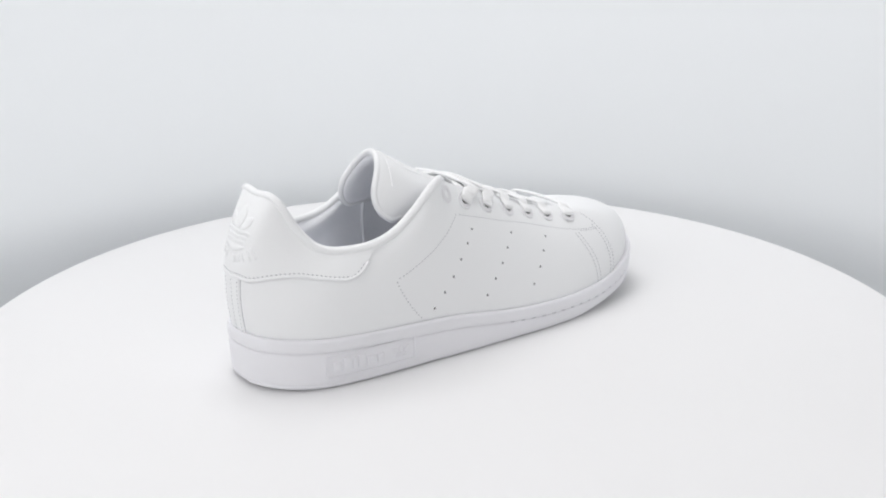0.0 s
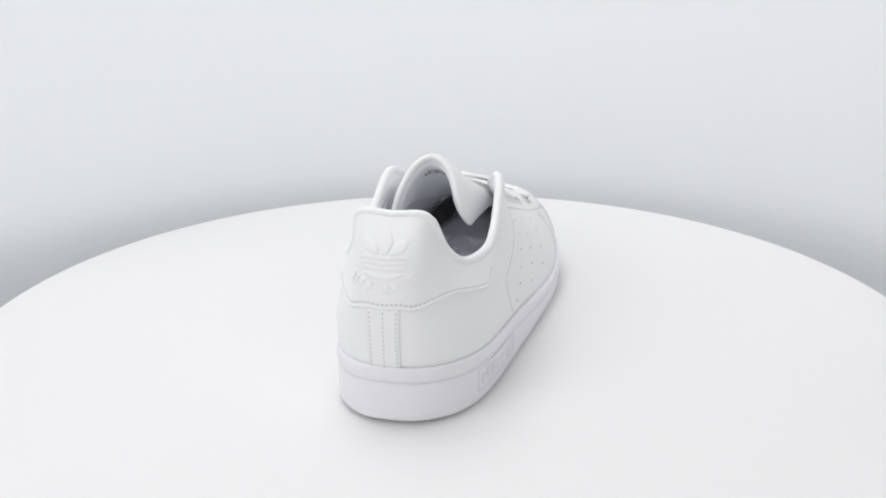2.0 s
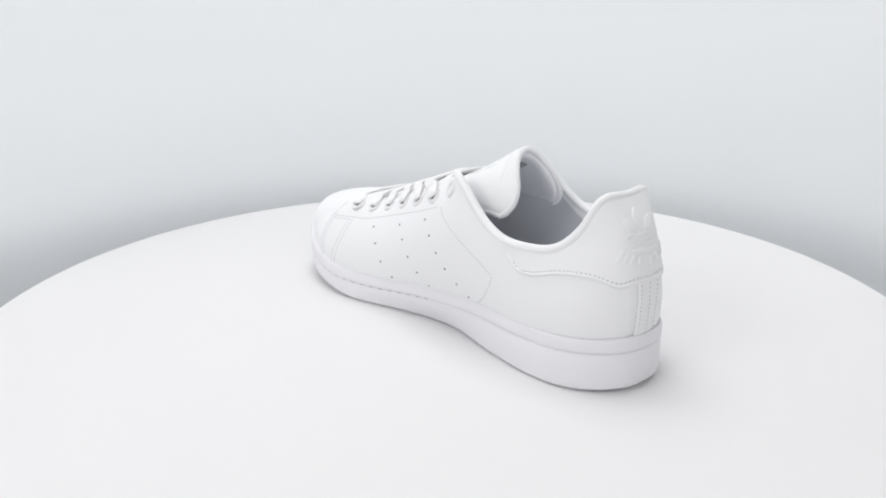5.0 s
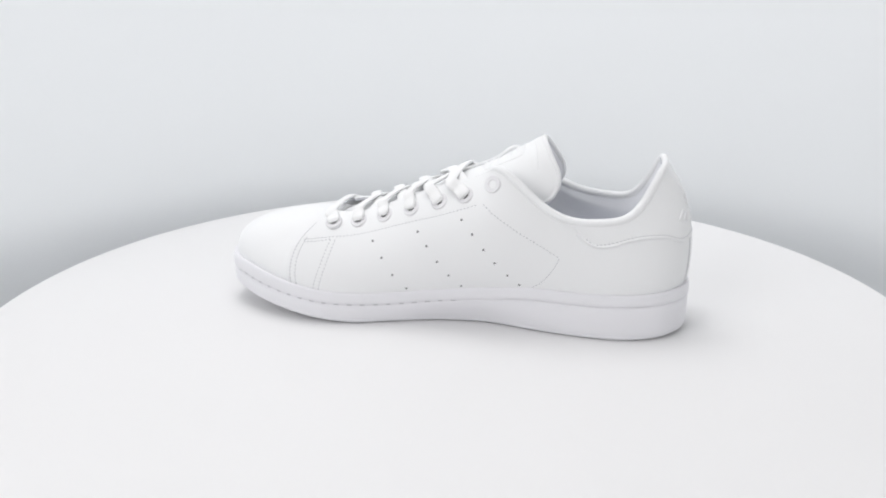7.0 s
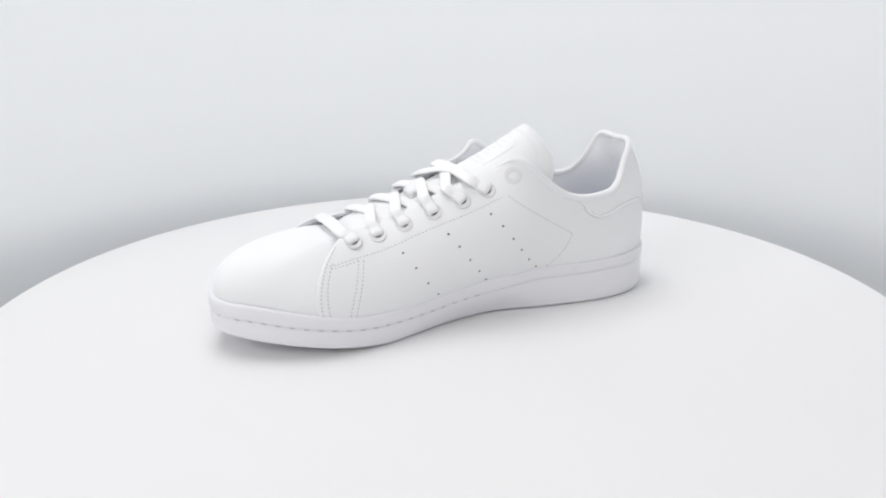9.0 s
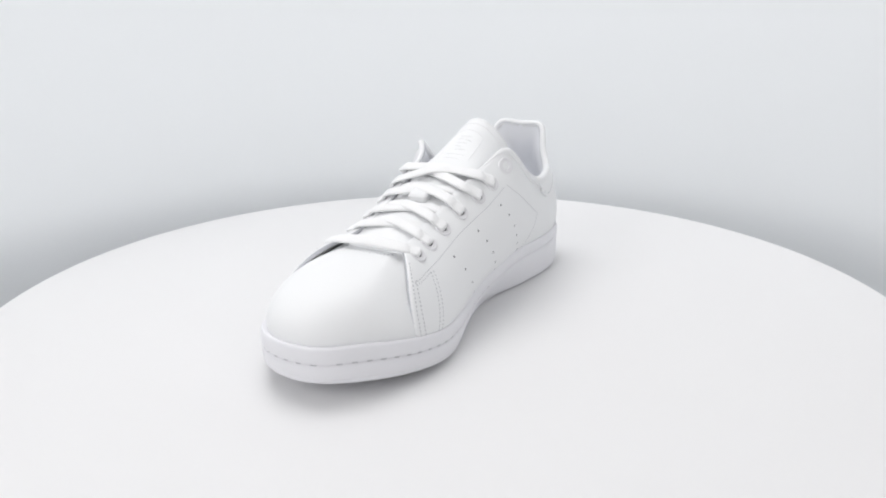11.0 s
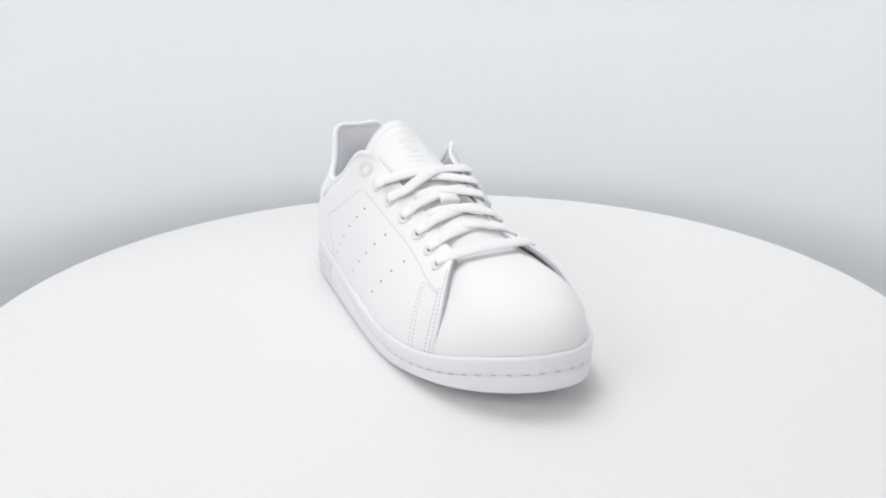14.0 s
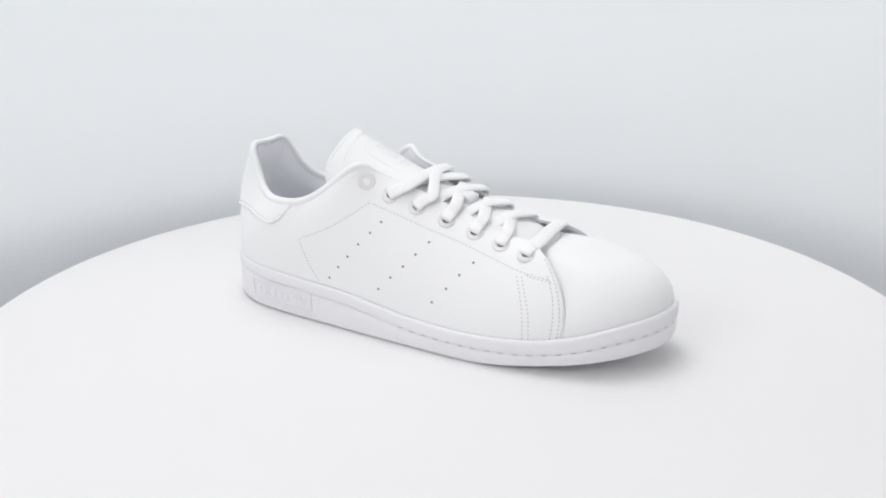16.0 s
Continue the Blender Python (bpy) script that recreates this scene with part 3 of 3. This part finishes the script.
# along the heel tab's edge and the backstay
inner = TAB_LOW + np.stack([0.13 * np.tanh((16.1 - TAB_LOW[:, 0]) / 1.0) * (np.abs(TAB_LOW[:, 0] - 16.1) > 4.6), 0.026 * (np.abs(TAB_LOW[:, 0] - 16.1) < 4.75)], -1)
seam(inner[::6], 2.5, 1.2, 1.0)
for p0 in (15.28, 16.0, 16.72):
    seam([(p0, 0.01), (p0, 0.2), (p0, 0.415)], 2.3, 1.1, 1.1)

# the sole's side stitches in the groove
for name, a, b in (("outer", 7.0, -1.0), ("inner", 24.6, 31.0)):
    ps = np.linspace(a, b, 300)
    q = np.array([sole_point(p, 2.15, base_at(p)[2] - 6.55 * lip_depth(base_at(p)[0])) for p in ps])
    dashes("sole_stitching", q, outward(ps), 3.2, 4.6, 0.75, 0.25, THREAD_RIM_SHADE, cupsole, "thick thread in the sole's groove")


# --- relief pads: small raised shapes on a surface given by at(dx, dy, off)
def pad(name, at, outline, mat, parent, height, rings=3, label=""):
    """A raised shape with a soft edge. outline: closed list of (dx, dy) in millimetres round its middle."""
    o = np.asarray(outline, float)
    mid = o.mean(0)
    verts, n = [], len(o)
    for r, h in ((1.0, -0.12), (0.96, height * 0.7), (0.86, height), (0.4, height)):
        for x, y in mid + (o - mid) * r:
            verts.append(np.asarray(at(x, y, h)) * MM)
    verts.append(np.asarray(at(mid[0], mid[1], height)) * MM)
    faces = [(r * n + k, r * n + (k + 1) % n, (r + 1) * n + (k + 1) % n, (r + 1) * n + k) for r in range(3) for k in range(n)]
    faces += [(3 * n + k, 3 * n + (k + 1) % n, 4 * n) for k in range(n)]
    return mesh_object(name, verts, faces, mat, parent, label)


def box_line(x, y, w, h, turn=0.0, n=4):
    """A rectangle's outline with n points a side."""
    c = [(-w / 2, -h / 2), (w / 2, -h / 2), (w / 2, h / 2), (-w / 2, h / 2)]
    out = []
    for (ax, ay), (bx, by) in zip(c, c[1:] + c[:1]):
        for k in range(n):
            qx, qy = ax + (bx - ax) * k / n, ay + (by - ay) * k / n
            out.append((x + qx * math.cos(turn) - qy * math.sin(turn), y + qx * math.sin(turn) + qy * math.cos(turn)))
    return out


def leaf_line(x, y, length, width, turn, n=14):
    out = []
    for k in range(2 * n):
        f = k / n if k < n else 2 - k / n
        side = 1 if k < n else -1
        u, s = f * length, side * width / 2 * math.sin(math.pi * min(1, f * 0.98 + 0.01)) ** 0.8
        out.append((x + s * math.cos(turn) - u * math.sin(turn), y + s * math.sin(turn) + u * math.cos(turn)))
    return out


heel_tab = bpy.data.objects["heel_tab"]


def on_tab(dx, dy, off):
    """dx to the outer side, dy up from the mark's middle, both in millimetres, on the heel tab."""
    w = 0.735 + dy / 75.0
    a = upper_at(np.array([15.0, 17.0]), np.array([w, w]), 0.0)
    per = np.linalg.norm(a[1] - a[0]) / 2
    return upper_at(np.array(16.05 - dx / per), np.array(w), np.array(2.5 + off))


RELIEF = 0.5
for dx, turn, ln, wd in ((0, 0.0, 11.5, 6.4), (-4.5, 0.8, 9.5, 5.0), (4.5, -0.8, 9.5, 5.0)):
    pad("embossed_leaf", on_tab, leaf_line(dx * 0.6, 2.2, ln, wd, turn), LEATHER, heel_tab, RELIEF)
for dy, wd in ((1.2, 22), (-1.2, 20.5), (-3.6, 18)):
    pad("embossed_stripe", on_tab, box_line(0, dy, wd, 1.35, n=10), LEATHER, heel_tab, RELIEF)
pad("embossed_leaf", on_tab, [(9 * math.cos(a), -5.2 + 3.6 * math.sin(a)) for a in np.linspace(math.pi, 2 * math.pi, 20)], LEATHER, heel_tab, RELIEF)
for k, wd in enumerate((2.4, 1.7, 2.3, 2.3, 0, 2.4, 3.2, 1.1, 1.7, 2.3)):
    if wd:
        a = radians(-90 + (k - 4.5) * 13.5)
        pad("embossed_bar", on_tab, box_line(16.0 * math.cos(a), 3.2 + 16.0 * math.sin(a), wd, 4.2, a + math.pi / 2), LEATHER, heel_tab, RELIEF)


def on_sole(dx, dy, off):
    """dx towards the toe and dy up from the corner of the name plate on the sole's outer side."""
    p = 12.02 - 2.53 * dx / 51.5
    return sole_point(p, 2.62 + off, 6.6 + dy)


for x0, y0, wd, ht in ((25.7, 0.2, 51.5, 0.7), (25.7, 12.0, 51.5, 0.7), (0.4, 6.1, 0.8, 12.4), (51.1, 6.1, 0.8, 12.4)):
    pad("name_plate_edge", on_sole, box_line(x0, y0, wd, ht, n=12), RUBBER, cupsole, 0.7)
for x0, wd, ht in ((6.5, 4.4, 5.0), (12.0, 4.4, 7.2), (16.3, 1.6, 6.4), (20.6, 4.4, 7.2), (26.2, 4.6, 5.0), (31.6, 4.0, 5.0)):
    pad("raised_bar", on_sole, box_line(x0, 2.9 + ht / 2, wd, ht, n=5), RUBBER, cupsole, 0.75)
for dx, turn in ((0, 0.0), (-1.6, 0.7), (1.6, -0.7)):
    pad("raised_leaf", on_sole, leaf_line(43.0 + dx, 5.2, 4.8, 2.8, turn, 8), RUBBER, cupsole, 0.5)
for dy in (3.2, 4.6):
    pad("raised_stripe", on_sole, box_line(43.0, dy, 7.5 - dy * 0.3, 0.8, n=5), RUBBER, cupsole, 0.5)


# --- the tongue's embossed panel, its lace keeper and the printed label beneath
def on_tongue(dx, dy, off):
    """dx to the inner side, dy up the tongue from its middle, in millimetres."""
    i = 50 + dy / 2.45
    half = np.interp(i, range(70), TONGUE_HALF)
    return tongue_at(np.array(i), np.array(dx / half * 0.62), np.array(off))


for k in range(9):
    a = math.pi * (k + 0.5) / 9
    pad("embossed_bar", on_tongue, box_line(11 * math.cos(a), 19 + 7.0 * math.sin(a), 4.0, 0.9, a + math.pi / 2), LEATHER, tongue_ob, 0.3)
for dx in (-11.2, 11.2):
    pad("embossed_bar", on_tongue, box_line(dx, 6, 0.9, 26, n=10), LEATHER, tongue_ob, 0.3)
for dx, dy, wd, ht, tn in ((0, 18, 9, 2.0, 0.1), (-3, 14.5, 5, 1.6, 0.3), (3.5, 13.5, 5, 1.6, -0.2), (0, 10, 7.5, 1.8, 0.1), (-2, 6.5, 6, 1.4, -0.2), (1.5, 3, 8, 1.6, 0.15), (0, -2, 14, 2.6, 0.0), (0, -6.5, 12, 2.4, 0.0)):
    pad("embossed_bar", on_tongue, box_line(dx, dy, wd, ht, tn, n=6), LEATHER, tongue_ob, 0.28)
pad("lace_keeper", lambda x, y, off: tongue_at(np.array(32.0 + y / 2.45), np.array((x + 0.6) / 21 * 0.62), np.array(off)), box_line(0, 0, 11.5, 12.5, n=6), LEATHER, tongue_ob, 4.1, label="narrow leather lace keeper")

arc_s = np.linspace(-0.62, 0.62, 60)
arc_i = 65.4 - 2.6 * (arc_s / 0.62) ** 2
tube("tongue_ridge", tongue_at(arc_i, arc_s, 0.0 * arc_i - 0.25), 0.6, LEATHER, tongue_ob, sides=8)


def under_tongue(dx, dy, off):
    i = 61 + dy / 2.45
    return tongue_at(np.array(i), np.array(dx / 24 * 0.62), np.array(-6.0 - off))


for row in range(3):
    for k in range(7):
        if (k * 5 + row * 3) % 7 != 2:
            pad("printed_bar", under_tongue, box_line(-9 + k * 3.0, 4 - row * 3.2, 2.3, 1.5, n=2), PRINT, tongue_ob, 0.12)


# --- pale print on the insole
def on_insole(dx, dy, off):
    return (-84 + dx, dy, 31.2 + off)


for x, y, ln, wd in ((0, 6, 34, 13), (4, -9, 26, 12)):
    pad("insole_print", on_insole, [(x + ln / 2 * math.cos(a), y + wd / 2 * math.sin(a)) for a in np.linspace(0, 2 * math.pi, 28, endpoint=False)], INSOLE_PRINT, bpy.data.objects["insole"], 0.3)


# ---------------------------------------------------------------- what moves: the turntable carries the shoe round
def motions():
    turns = [(0.2 * k, radians(35.39 + 18.395 * 0.2 * k)) for k in range(81)]
    walk(turntable, [(t, Matrix.Rotation(a, 4, "Z")) for t, a in turns])
    seat = pose(0, -0.0080, 0, 0, 0, 3.097)
    walk(sneaker, [(t, Matrix.Rotation(a, 4, "Z") @ seat) for t, a in turns])


motions()
